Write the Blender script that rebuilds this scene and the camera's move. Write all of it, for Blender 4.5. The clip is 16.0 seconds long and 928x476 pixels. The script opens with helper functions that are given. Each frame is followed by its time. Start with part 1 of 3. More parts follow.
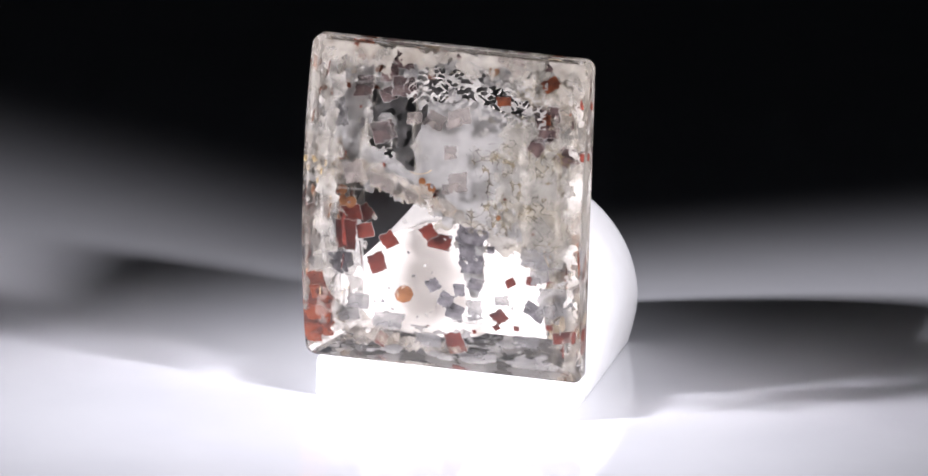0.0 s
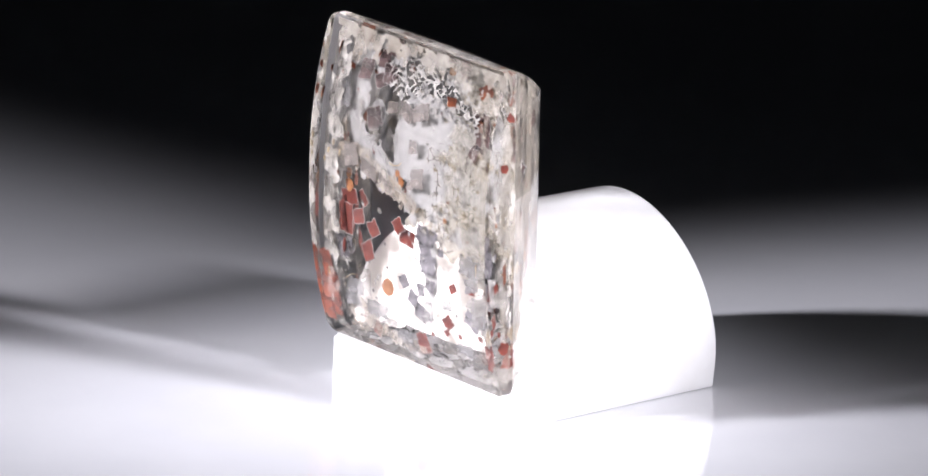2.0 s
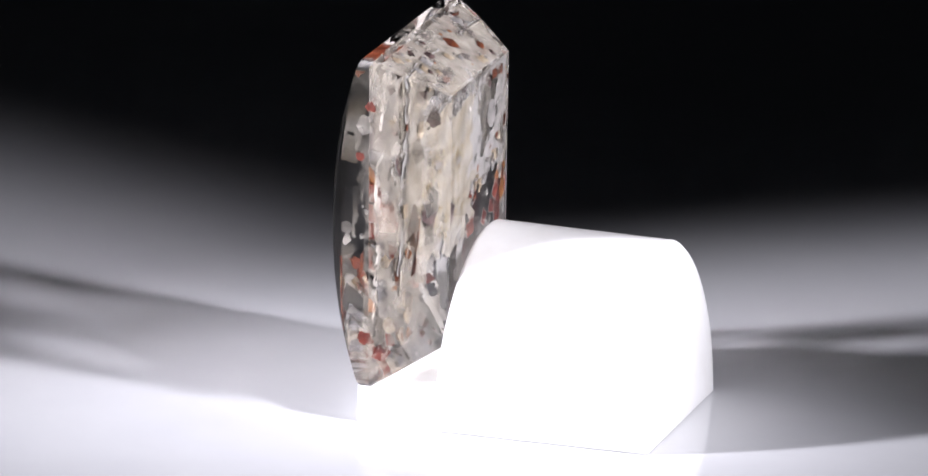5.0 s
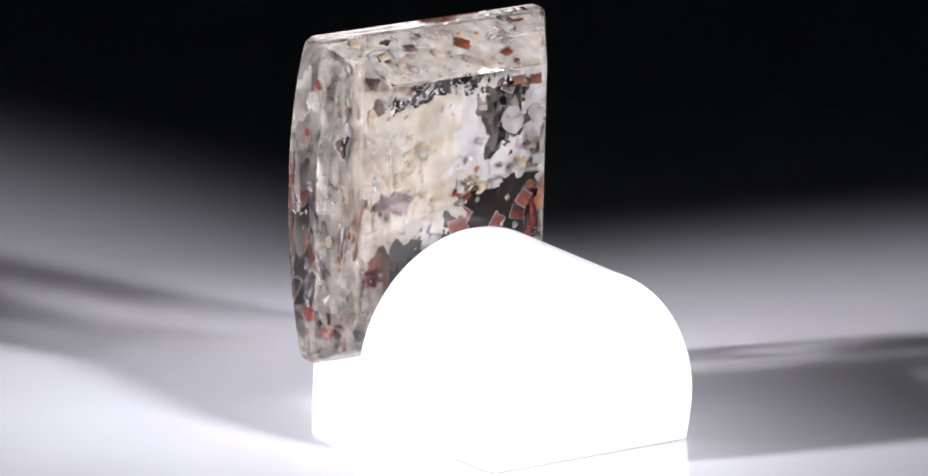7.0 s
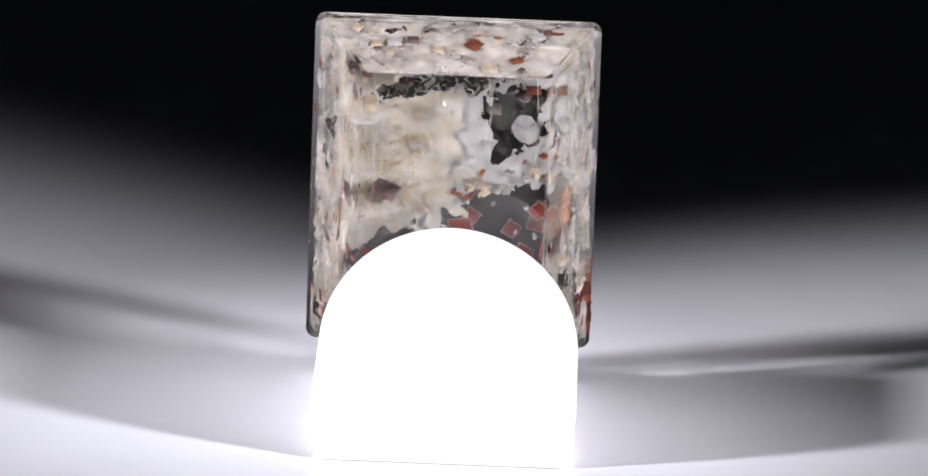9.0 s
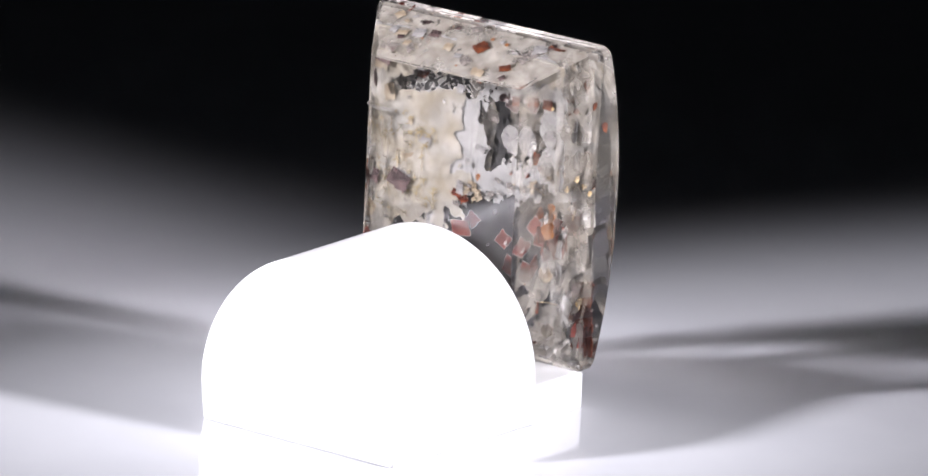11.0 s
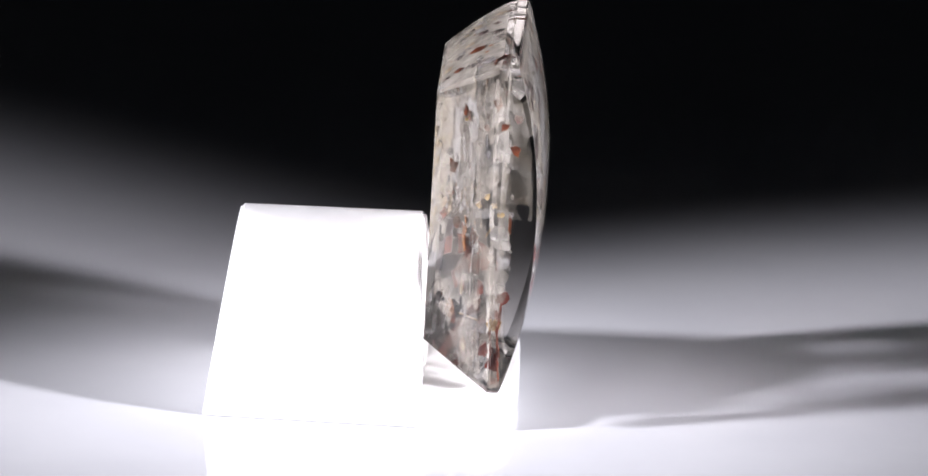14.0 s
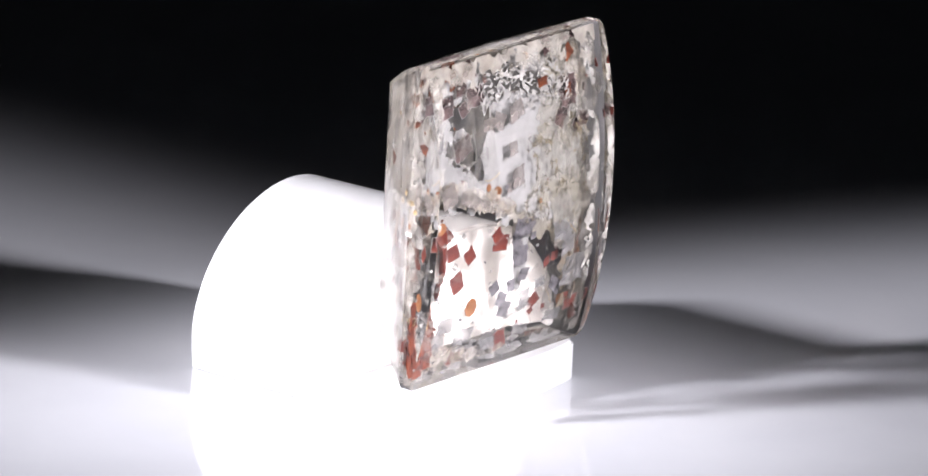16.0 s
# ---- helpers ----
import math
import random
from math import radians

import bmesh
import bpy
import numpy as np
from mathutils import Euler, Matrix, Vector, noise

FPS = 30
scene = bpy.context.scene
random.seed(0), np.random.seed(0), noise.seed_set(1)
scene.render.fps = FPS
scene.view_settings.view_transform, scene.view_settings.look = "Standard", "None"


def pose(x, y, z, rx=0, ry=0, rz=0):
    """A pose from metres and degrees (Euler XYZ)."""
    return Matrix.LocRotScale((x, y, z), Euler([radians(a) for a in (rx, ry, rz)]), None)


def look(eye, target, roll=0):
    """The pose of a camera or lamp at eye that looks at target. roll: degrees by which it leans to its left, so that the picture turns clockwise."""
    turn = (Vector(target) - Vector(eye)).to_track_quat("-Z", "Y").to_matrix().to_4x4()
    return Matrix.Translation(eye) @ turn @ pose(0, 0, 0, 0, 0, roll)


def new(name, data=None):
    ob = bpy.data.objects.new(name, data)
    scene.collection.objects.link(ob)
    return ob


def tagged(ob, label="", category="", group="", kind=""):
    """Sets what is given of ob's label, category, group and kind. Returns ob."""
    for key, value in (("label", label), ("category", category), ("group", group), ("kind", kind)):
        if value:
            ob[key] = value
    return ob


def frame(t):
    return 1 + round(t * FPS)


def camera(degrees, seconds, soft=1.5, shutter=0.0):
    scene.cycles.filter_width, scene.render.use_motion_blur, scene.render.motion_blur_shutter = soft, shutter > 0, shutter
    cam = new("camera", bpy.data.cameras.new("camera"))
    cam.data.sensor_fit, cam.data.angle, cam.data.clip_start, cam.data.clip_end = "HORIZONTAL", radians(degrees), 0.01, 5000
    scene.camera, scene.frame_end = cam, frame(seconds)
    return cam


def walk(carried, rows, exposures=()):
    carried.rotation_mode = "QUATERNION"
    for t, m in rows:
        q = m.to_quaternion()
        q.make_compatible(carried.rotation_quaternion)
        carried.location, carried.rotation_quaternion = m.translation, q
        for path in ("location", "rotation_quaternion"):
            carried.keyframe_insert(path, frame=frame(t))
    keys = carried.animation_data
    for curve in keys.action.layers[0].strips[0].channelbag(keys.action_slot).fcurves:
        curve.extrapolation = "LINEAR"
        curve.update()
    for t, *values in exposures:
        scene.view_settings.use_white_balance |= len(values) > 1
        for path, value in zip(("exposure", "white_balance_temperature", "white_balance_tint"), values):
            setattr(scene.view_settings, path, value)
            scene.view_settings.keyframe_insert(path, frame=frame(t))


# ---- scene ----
cam = camera(6.0, 16.0, soft=1.65)
EYE, AIM, LEAN = (0.0007, -0.7471, 0.2278), (0.0007, 0.0, 0.01423), 2.1
walk(cam, [(0.0, look(EYE, AIM, LEAN)), (16.0, look(EYE, AIM, LEAN))])

# ---- light: a dark studio, two narrow spots low on either side ----
world = bpy.data.worlds.new("studio")
scene.world = world
world.use_nodes = True
world.node_tree.nodes["Background"].inputs[0].default_value = (0.75, 0.82, 1.0, 1)
world.node_tree.nodes["Background"].inputs[1].default_value = 0.007


def spot(name, eye, target, watts, cone, blend, radius, colour):
    data = bpy.data.lights.new(name, "SPOT")
    data.energy, data.spot_size, data.spot_blend, data.shadow_soft_size = watts, radians(cone), blend, radius
    data.color = colour
    ob = new(name, data)
    ob.matrix_world = look(eye, target)
    return ob


spot("spot_lamp_right", (0.2020, -0.1070, 0.1015), (-0.1100, 0.0210, 0), 6.2, 31.0, 0.96, 0.014, (0.99, 0.97, 1.075))
spot("spot_lamp_left", (-0.2950, -0.1060, 0.1361), (0.0320, 0.0104, 0), 11.0, 13.8, 0.8, 0.014, (0.99, 0.97, 1.075))

MM = 0.001


# ---- materials ----
def material(name, colour, rough=0.5, metal=0.0, **more):
    """A plain principled material."""
    m = bpy.data.materials.new(name)
    m.use_nodes = True
    nt = m.node_tree
    b = nt.nodes["Principled BSDF"]
    b.inputs["Base Color"].default_value = (*colour, 1)
    b.inputs["Roughness"].default_value = rough
    b.inputs["Metallic"].default_value = metal
    for key, value in more.items():
        b.inputs[key.replace("_", " ")].default_value = value
    return m


def coords(nt, scale):
    tc = nt.nodes.new("ShaderNodeTexCoord")
    mp = nt.nodes.new("ShaderNodeMapping")
    mp.inputs["Scale"].default_value = (scale, scale, scale)
    nt.links.new(tc.outputs["Object"], mp.inputs["Vector"])
    return mp.outputs["Vector"]


def mottle(m, dark, light, scale, detail=6.0, low=0.35, high=0.65, bump=0.0, bump_scale=4.0):
    """Colour between two tones by noise, with fine relief."""
    nt = m.node_tree
    b = nt.nodes["Principled BSDF"]
    n = nt.nodes.new("ShaderNodeTexNoise")
    n.inputs["Scale"].default_value, n.inputs["Detail"].default_value = 1.0, detail
    nt.links.new(coords(nt, scale), n.inputs["Vector"])
    r = nt.nodes.new("ShaderNodeValToRGB")
    r.color_ramp.elements[0].position, r.color_ramp.elements[1].position = low, high
    r.color_ramp.elements[0].color, r.color_ramp.elements[1].color = (*dark, 1), (*light, 1)
    nt.links.new(n.outputs["Fac"], r.inputs["Fac"])
    nt.links.new(r.outputs["Color"], b.inputs["Base Color"])
    if bump:
        n2 = nt.nodes.new("ShaderNodeTexNoise")
        n2.inputs["Scale"].default_value, n2.inputs["Detail"].default_value = 1.0, 4.0
        nt.links.new(coords(nt, scale * bump_scale), n2.inputs["Vector"])
        bp = nt.nodes.new("ShaderNodeBump")
        bp.inputs["Strength"].default_value, bp.inputs["Distance"].default_value = bump, 0.0001
        nt.links.new(n2.outputs["Fac"], bp.inputs["Height"])
        nt.links.new(bp.outputs["Normal"], b.inputs["Normal"])
    return m


def sheer(m, scale, low, high, thin, thick, detail=5.0):
    """Lets a veil through in patches: its opacity runs from thin to thick by noise."""
    nt = m.node_tree
    n = nt.nodes.new("ShaderNodeTexNoise")
    n.inputs["Scale"].default_value, n.inputs["Detail"].default_value = 1.0, detail
    nt.links.new(coords(nt, scale), n.inputs["Vector"])
    r = nt.nodes.new("ShaderNodeMapRange")
    r.inputs["From Min"].default_value, r.inputs["From Max"].default_value = low, high
    r.inputs["To Min"].default_value, r.inputs["To Max"].default_value = thin, thick
    nt.links.new(n.outputs["Fac"], r.inputs["Value"])
    nt.links.new(r.outputs["Result"], nt.nodes["Principled BSDF"].inputs["Alpha"])
    return m


FLOOR = mottle(material("white_acrylic", (0.8, 0.8, 0.82), 0.075), (0.69, 0.695, 0.718), (0.735, 0.738, 0.755), 60, bump=0.02, bump_scale=20)
FLOOR.node_tree.nodes["Principled BSDF"].inputs["Specular IOR Level"].default_value = 0.85
WALL = mottle(material("black_cloth", (0.01, 0.01, 0.011), 0.9), (0.007, 0.007, 0.008), (0.014, 0.013, 0.015), 8, bump=0.3)
PLASTIC = mottle(material("white_plastic", (0.8, 0.79, 0.775), 0.35, Subsurface_Weight=0.5, Subsurface_Scale=0.003, Subsurface_Radius=(1, 1, 1)), (0.8, 0.79, 0.77), (0.85, 0.845, 0.83), 300, bump=0.05, bump_scale=8)
QUARTZ = material("quartz", (1.0, 0.953, 0.9), 0.012, IOR=1.544, Transmission_Weight=1.0)


def mineral(name, dark, light, scale, veil=None, rough=0.5, metal=0.0, detail=6.0, bump=0.4):
    """A dull inclusion, mottled between two tones; veil: the scale and the reach of its opacity."""
    m = mottle(material(name, light, rough, metal, Specular_IOR_Level=0.15), dark, light, scale, detail=detail, bump=bump)
    return sheer(m, veil[0], 0.3, 0.7, veil[1], veil[2]) if veil else m


RED = mineral("haematite_red", (0.0506, 0.00828, 0.00552), (0.115, 0.0202, 0.012), 900)
EMBER = mineral("iron_ember", (0.0552, 0.0092, 0.0046), (0.143, 0.0331, 0.0129), 420, (600, 0.7, 1.0))
RUST = mineral("rust_brown", (0.0258, 0.00828, 0.00644), (0.11, 0.0313, 0.012), 900)
ORANGE = mineral("iron_orange", (0.11, 0.0368, 0.0101), (0.216, 0.092, 0.035), 800, bump=0.2)
GREY = mineral("haematite_grey", (0.046, 0.0432, 0.0478), (0.152, 0.144, 0.155), 1500, (900, 0.75, 1.0), 0.45, 0.2, 9)
BROWN = mineral("mica_brown", (0.0294, 0.0193, 0.0193), (0.0966, 0.0644, 0.0626), 900, (500, 0.7, 1.0), 0.45, 0.1)
TAUPE = mineral("mica_taupe", (0.115, 0.101, 0.0948), (0.207, 0.184, 0.17), 1100, (700, 0.3, 0.85))
CLOUD = mineral("smoky_cloud", (0.101, 0.0994, 0.101), (0.189, 0.184, 0.184), 700, (600, 0.25, 0.85), 0.6)
MILK = mineral("milky_veil", (0.215, 0.213, 0.21), (0.262, 0.258, 0.252), 170, (240, 0.9, 1.0), 0.6, 0.0, 8, 0.15)
FROST = mineral("white_frost", (0.205, 0.194, 0.178), (0.32, 0.308, 0.287), 700, (420, 0.0, 0.75), 0.5, 0.0, 9)
BEIGE = mineral("beige_veil", (0.184, 0.152, 0.115), (0.331, 0.308, 0.276), 700, (900, 0.2, 0.9), 0.6, 0.0, 10, 0.5)
FAINT = mineral("faint_veil", (0.248, 0.225, 0.189), (0.368, 0.359, 0.336), 500, (450, 0.02, 0.45), 0.6, 0.0, 10, 0.5)
HAZE = mineral("sandy_layer", (0.216, 0.189, 0.143), (0.304, 0.29, 0.262), 420, (300, 0.6, 1.0), 0.6, 0.0, 10)
CREAM = mineral("cream_veil", (0.267, 0.244, 0.198), (0.331, 0.317, 0.276), 300, (350, 0.2, 0.75), 0.6)
FLANK = mineral("flank_veil", (0.185, 0.165, 0.138), (0.30, 0.276, 0.24), 350, (380, 0.08, 0.62), 0.6, 0.0, 9)
CROWN = mineral("crown_layer", (0.175, 0.158, 0.135), (0.281, 0.265, 0.236), 600, (420, 0.35, 1.0), 0.6, 0.0, 10, 0.5)
GAUZE = mineral("smoky_gauze", (0.101, 0.0994, 0.0966), (0.184, 0.179, 0.175), 900, (500, 0.02, 0.34), 0.6, 0.0, 9)
IVORY = mineral("ivory_veil", (0.313, 0.294, 0.262), (0.478, 0.465, 0.437), 500, (480, 0.1, 0.95), 0.6, 0.0, 9)
ASH = mineral("ash_flake", (0.175, 0.17, 0.17), (0.248, 0.241, 0.235), 800, (500, 0.5, 0.95))
SAND = mineral("sand_flake", (0.193, 0.147, 0.0966), (0.294, 0.253, 0.193), 800, (500, 0.6, 1.0))
PALE = mineral("pale_thread", (0.184, 0.177, 0.167), (0.285, 0.278, 0.265), 600, None, 0.4)
THREAD = mineral("olive_thread", (0.0506, 0.0405, 0.023), (0.115, 0.092, 0.0534), 600, (700, 0.5, 1.0))
CROSS = mineral("cross_veil", (0.212, 0.179, 0.133), (0.35, 0.327, 0.285), 600, (500, 0.08, 0.5), 0.6, 0.0, 10, 0.5)
GRAIN = mineral("grainy_veil", (0.258, 0.225, 0.175), (0.46, 0.442, 0.405), 700, (330, 0.0, 0.36), 0.6, 0.0, 10, 0.5)
GOLD = mineral("gold_fibre", (0.221, 0.147, 0.0644), (0.506, 0.405, 0.239), 900, None, 0.35, 0.4)
FINE = mineral("gold_thread", (0.156, 0.12, 0.0598), (0.267, 0.221, 0.133), 600, (700, 0.4, 1.0))
# added dark film that holds back lamplight, as the clear body casts no shadow
SHADE_FILM = mineral("shade_film", (0.046, 0.0423, 0.0414), (0.0874, 0.08, 0.0764), 700, (180, 0.05, 0.22), 0.6, 0.0, 10, 0.3)
SILVER = sheer(mottle(material("silver_fracture", (0.4, 0.39, 0.375), 0.5, 0.6, Specular_IOR_Level=0.15), (0.26, 0.25, 0.235), (0.42, 0.41, 0.39), 900, bump=0.3), 900, 0.35, 0.65, 0.2, 0.9)
CRACK = sheer(material("fracture_film", (0.7, 0.7, 0.7), 0.25, 0.4), 600, 0.4, 0.65, 0.04, 0.5)


# ---- mesh helpers ----
def mesh_of(name, bm, mat, smooth=None):
    me = bpy.data.meshes.new(name)
    bm.to_mesh(me)
    bm.free()
    me.materials.append(mat)
    if smooth is not None:
        me.polygons.foreach_set("use_smooth", [True] * len(me.polygons))
        me.set_sharp_from_angle(angle=radians(smooth))
    return me


def part(name, bm, mat, parent, label="", smooth=None):
    ob = new(name, mesh_of(name, bm, mat, smooth))
    ob.parent = parent
    return tagged(ob, label)


def slab(points, y0, y1):
    """A closed plate: an outline in x and z drawn out from y0 to y1."""
    bm = bmesh.new()
    a = [bm.verts.new((x, y0, z)) for x, z in points]
    b = [bm.verts.new((x, y1, z)) for x, z in points]
    bm.faces.new(a), bm.faces.new(b[::-1])
    n = len(points)
    for i in range(n):
        bm.faces.new((a[i], b[i], b[(i + 1) % n], a[(i + 1) % n]))
    bmesh.ops.recalc_face_normals(bm, faces=bm.faces)
    return bm


# ---- the setting ----
def room():
    bm = bmesh.new()
    bmesh.ops.create_cube(bm, size=1, matrix=Matrix.Translation((0, 0, -0.005)) @ Matrix.Diagonal((2.4, 2.4, 0.01, 1)))
    tagged(new("floor", mesh_of("floor", bm, FLOOR)), "glossy white acrylic sheet under the stand", "floor", kind="structure")
    for name, c, s in (("wall_north", (0, 1.225, 0.6), (2.5, 0.05, 1.22)), ("wall_south", (0, -1.225, 0.6), (2.5, 0.05, 1.22)),
                       ("wall_east", (1.225, 0, 0.6), (0.05, 2.4, 1.22)), ("wall_west", (-1.225, 0, 0.6), (0.05, 2.4, 1.22))):
        bm = bmesh.new()
        bmesh.ops.create_cube(bm, size=1, matrix=Matrix.Translation(c) @ Matrix.Diagonal((*s, 1)))
        tagged(new(name, mesh_of(name, bm, WALL)), "black cloth around the dark studio", "wall", kind="structure")


# ---- the stand: an arched block with a low rounded ledge before it ----
HALF, APEX, LEDGE, SX = 11.4, 16.0, 3.5, 0.3


def stand():
    root = new("display_stand")
    tagged(root, "glossy white plastic arched stand with a low ledge in front", "stand")
    bm = bmesh.new()
    outline = [(-HALF, -0.16), (-HALF, 1.6), (-HALF, 3.2), (-HALF, APEX - HALF)]
    outline += [(-HALF * math.cos(math.pi * i / 48), APEX - HALF + HALF * math.sin(math.pi * i / 48)) for i in range(1, 48)]
    outline += [(HALF, APEX - HALF), (HALF, 3.2), (HALF, 1.6), (HALF, -0.16)]
    rings = []
    for front in (True, False):
        ring = []
        for x, z in outline:
            y = 2.15 + 0.75 * max(0.0, z - LEDGE) / (APEX - LEDGE) if front else 21.3 - 2.25 * z / APEX
            # the sides close in again towards the foot of the rear end
            close = 1.0 if front else 1.0 - 0.085 * max(0.0, 1 - max(z, 0.0) / (APEX - HALF)) ** 1.6
            ring.append(bm.verts.new(((SX + x * close) * MM, y * MM, z * MM)))
        rings.append(ring)
    a, b = rings
    bm.faces.new(a), bm.faces.new(b[::-1])
    n = len(outline)
    for i in range(n):
        bm.faces.new((a[i], b[i], b[(i + 1) % n], a[(i + 1) % n]))
    bmesh.ops.recalc_face_normals(bm, faces=bm.faces)
    rim = [e for e in bm.edges if len(e.link_faces) == 2 and e.calc_face_angle() > 0.6]
    bmesh.ops.bevel(bm, geom=rim, offset=0.25 * MM, segments=3, affect="EDGES")
    part("arched_block", bm, PLASTIC, root, smooth=30)
    # ledge, bowed in plan
    side = HALF - 0.025
    plan = [(-side, 2.6)] + [(side * math.sin(math.radians(a)), -4.2 - 1.8 * math.cos(math.radians(a)) ** 0.7) for a in range(-90, 91, 6)] + [(side, 2.6)]
    bm = bmesh.new()
    low = [bm.verts.new(((SX + x) * MM, y * MM, 0)) for x, y in plan]
    top = [bm.verts.new(((SX + x) * MM, y * MM, LEDGE * MM)) for x, y in plan]
    bm.faces.new(low), bm.faces.new(top[::-1])
    n = len(plan)
    for i in range(n):
        bm.faces.new((low[i], top[i], top[(i + 1) % n], low[(i + 1) % n]))
    bmesh.ops.recalc_face_normals(bm, faces=bm.faces)
    rim = [e for e in bm.edges if min(v.co.z for v in e.verts) > 0.003 and max(v.co.y for v in e.verts) < 0.002]
    bmesh.ops.bevel(bm, geom=rim, offset=0.3 * MM, segments=3, affect="EDGES")
    part("ledge", bm, PLASTIC, root, smooth=30)
    return root


# ---- the gemstone ----
GX, GZ, GW, GH, CORNER = 0.62, 18.2, 12.55, 14.65, 0.95     # centre, half width, half height
BASE = Vector((GX, -3.7, GZ - GH)) * MM                   # its lowest edge, where it stands


def girdle_y(z):
    return -3.5 - 0.9 * (z - GZ + GH) / (2 * GH)


def table_y(z):
    return 2.3 - 0.45 * (z - 7) / 22.4


def half_width(z):
    d = CORNER - (GH - abs(z - GZ))
    return GW - (CORNER - math.sqrt(max(0.0, CORNER ** 2 - d * d))) if d > 0 else GW


def gem_body(root):
    bm = bmesh.new()
    steps = [math.sin(math.pi / 2 * i / 40) for i in range(-40, 41)]
    for v in steps:
        z = GZ + GH * v
        bulge = 0.9 + 2.95 * (1 - abs(v) ** 2.2)
        for k in (-1, -0.97, -0.9, -0.75, -0.5, -0.25, 0, 0.25, 0.5, 0.75, 0.9, 0.97, 1):
            x = GX + k * half_width(z)
            if abs(k) == 1:
                bm.verts.new(Vector((x, girdle_y(z), z)) * MM - BASE)
            bm.verts.new(Vector((x, girdle_y(z) - 0.9 - (bulge - 0.9) * (1 - 0.2 * abs(k) ** 4), z)) * MM - BASE)
    for x, z in ((-7.7, 7.2), (8.8, 7.2), (8.8, 29.5), (-7.7, 29.5)):
        bm.verts.new(Vector((x, table_y(z), z)) * MM - BASE)
    for i in range(1, 9):                              # the upper slope swells a little
        v = i / 9
        for k in (-1, -0.5, 0, 0.5, 1):
            bm.verts.new(Vector((GX + k * (12.3 - 4.1 * v), -4.4 + 6.25 * v, 32.85 - 3.35 * v + 2.3 * v * (1 - v) * (1 - 0.4 * k * k))) * MM - BASE)
    bmesh.ops.convex_hull(bm, input=bm.verts)
    bmesh.ops.delete(bm, geom=[v for v in bm.verts if not v.link_faces], context="VERTS")
    bmesh.ops.dissolve_limit(bm, angle_limit=radians(0.6), verts=bm.verts, edges=bm.edges)
    rim = [e for e in bm.edges if len(e.link_faces) == 2 and e.calc_face_angle() > radians(22)]
    bmesh.ops.bevel(bm, geom=rim, offset=0.3 * MM, segments=3, affect="EDGES", clamp_overlap=True)
    body = part("body", bm, QUARTZ, root, "clear polished quartz with a domed front", smooth=18)
    body.visible_shadow = False   # clear glass: lets the lamps reach what lies inside
    return body


def flake_outline(size, sides, turn, ragged, rng, stretch=1.0):
    pts = []
    for i in range(sides):
        a = 2 * math.pi * i / sides
        r = size * 0.62 * (1 + ragged * rng.uniform(-1, 1))
        x, z = r * math.cos(a) * stretch, r * math.sin(a)
        c, s = math.cos(turn), math.sin(turn)
        pts.append((x * c - z * s, x * s + z * c))
    # nick the straight edges
    out = []
    for i, p in enumerate(pts):
        q = pts[(i + 1) % len(pts)]
        out.append(p)
        dx, dz = q[0] - p[0], q[1] - p[1]
        n = math.hypot(dx, dz) or 1
        for base in (0.2, 0.42, 0.58, 0.8):
            k = base + rng.uniform(-0.09, 0.09)
            w = size * ragged * 0.22 * rng.uniform(-1, 1)
            out.append((p[0] + dx * k - dz / n * w, p[1] + dz * k + dx / n * w))
    return out


def ring(points, grow, y0, y1):
    """A thin pale rim that follows an outline."""
    bm = bmesh.new()
    rows = []
    for k, y in ((1.0, y0), (grow, y0), (grow, y1), (1.0, y1)):
        rows.append([bm.verts.new((x * k, y, z * k)) for x, z in points])
    n = len(points)
    for a in range(4):
        for i in range(n):
            bm.faces.new((rows[a][i], rows[(a + 1) % 4][i], rows[(a + 1) % 4][(i + 1) % n], rows[a][(i + 1) % n]))
    bmesh.ops.recalc_face_normals(bm, faces=bm.faces)
    return bm


def inside(x, y, z, reach):
    """The nearest place to (x, y, z) at which a piece of that reach stays within the stone."""
    k = (y + 0.3 + 4.15) / 6.4 if y > -4.15 else 0.0
    v = (1 - min(0.95, max(0.0, (-y - 3.8) / 3.3))) ** 0.48 if y < -4.15 else 1.0
    lo = max(3.55 + 3.65 * max(0, k), GZ - GH * v) + reach + 0.15
    hi = min(32.85 - 3.35 * max(0, k), GZ + GH * v) - reach - 0.15
    left, right = -11.93 + 4.2 * max(0, k) + reach + 0.15, 13.17 - 4.35 * max(0, k) - reach - 0.15
    return Vector((min(max(x, left), right), y, min(max(z, lo), hi)))


def flakes(root, name, rows, mat, sides, ragged, depth, rng, label="", rim=None, tilt=9, jitter=0.5):
    for x, z, size, turn in rows:
        pts = flake_outline(size, rng.choice(sides), radians(turn + 45), ragged, rng, rng.uniform(0.85, 1.2))
        pts = [(px * MM, pz * MM) for px, pz in pts]
        ob = part(name, slab(pts, -0.04 * MM, 0.04 * MM), mat, root, label)
        y = (layer_y(x, z, depth) if jitter < 0.05 else depth) + rng.uniform(-jitter, jitter)
        ob.matrix_basis = Matrix.Translation(inside(x, y, z, 0.75 * size) * MM - BASE) @ pose(0, 0, 0, rng.uniform(-tilt, tilt), 0, rng.uniform(-tilt, tilt))
        if rim and size > 0.9:
            part("rim", ring(pts, 1 + 0.1 / size, -0.025 * MM, 0.025 * MM), rim, ob, "pale crust round the flake")


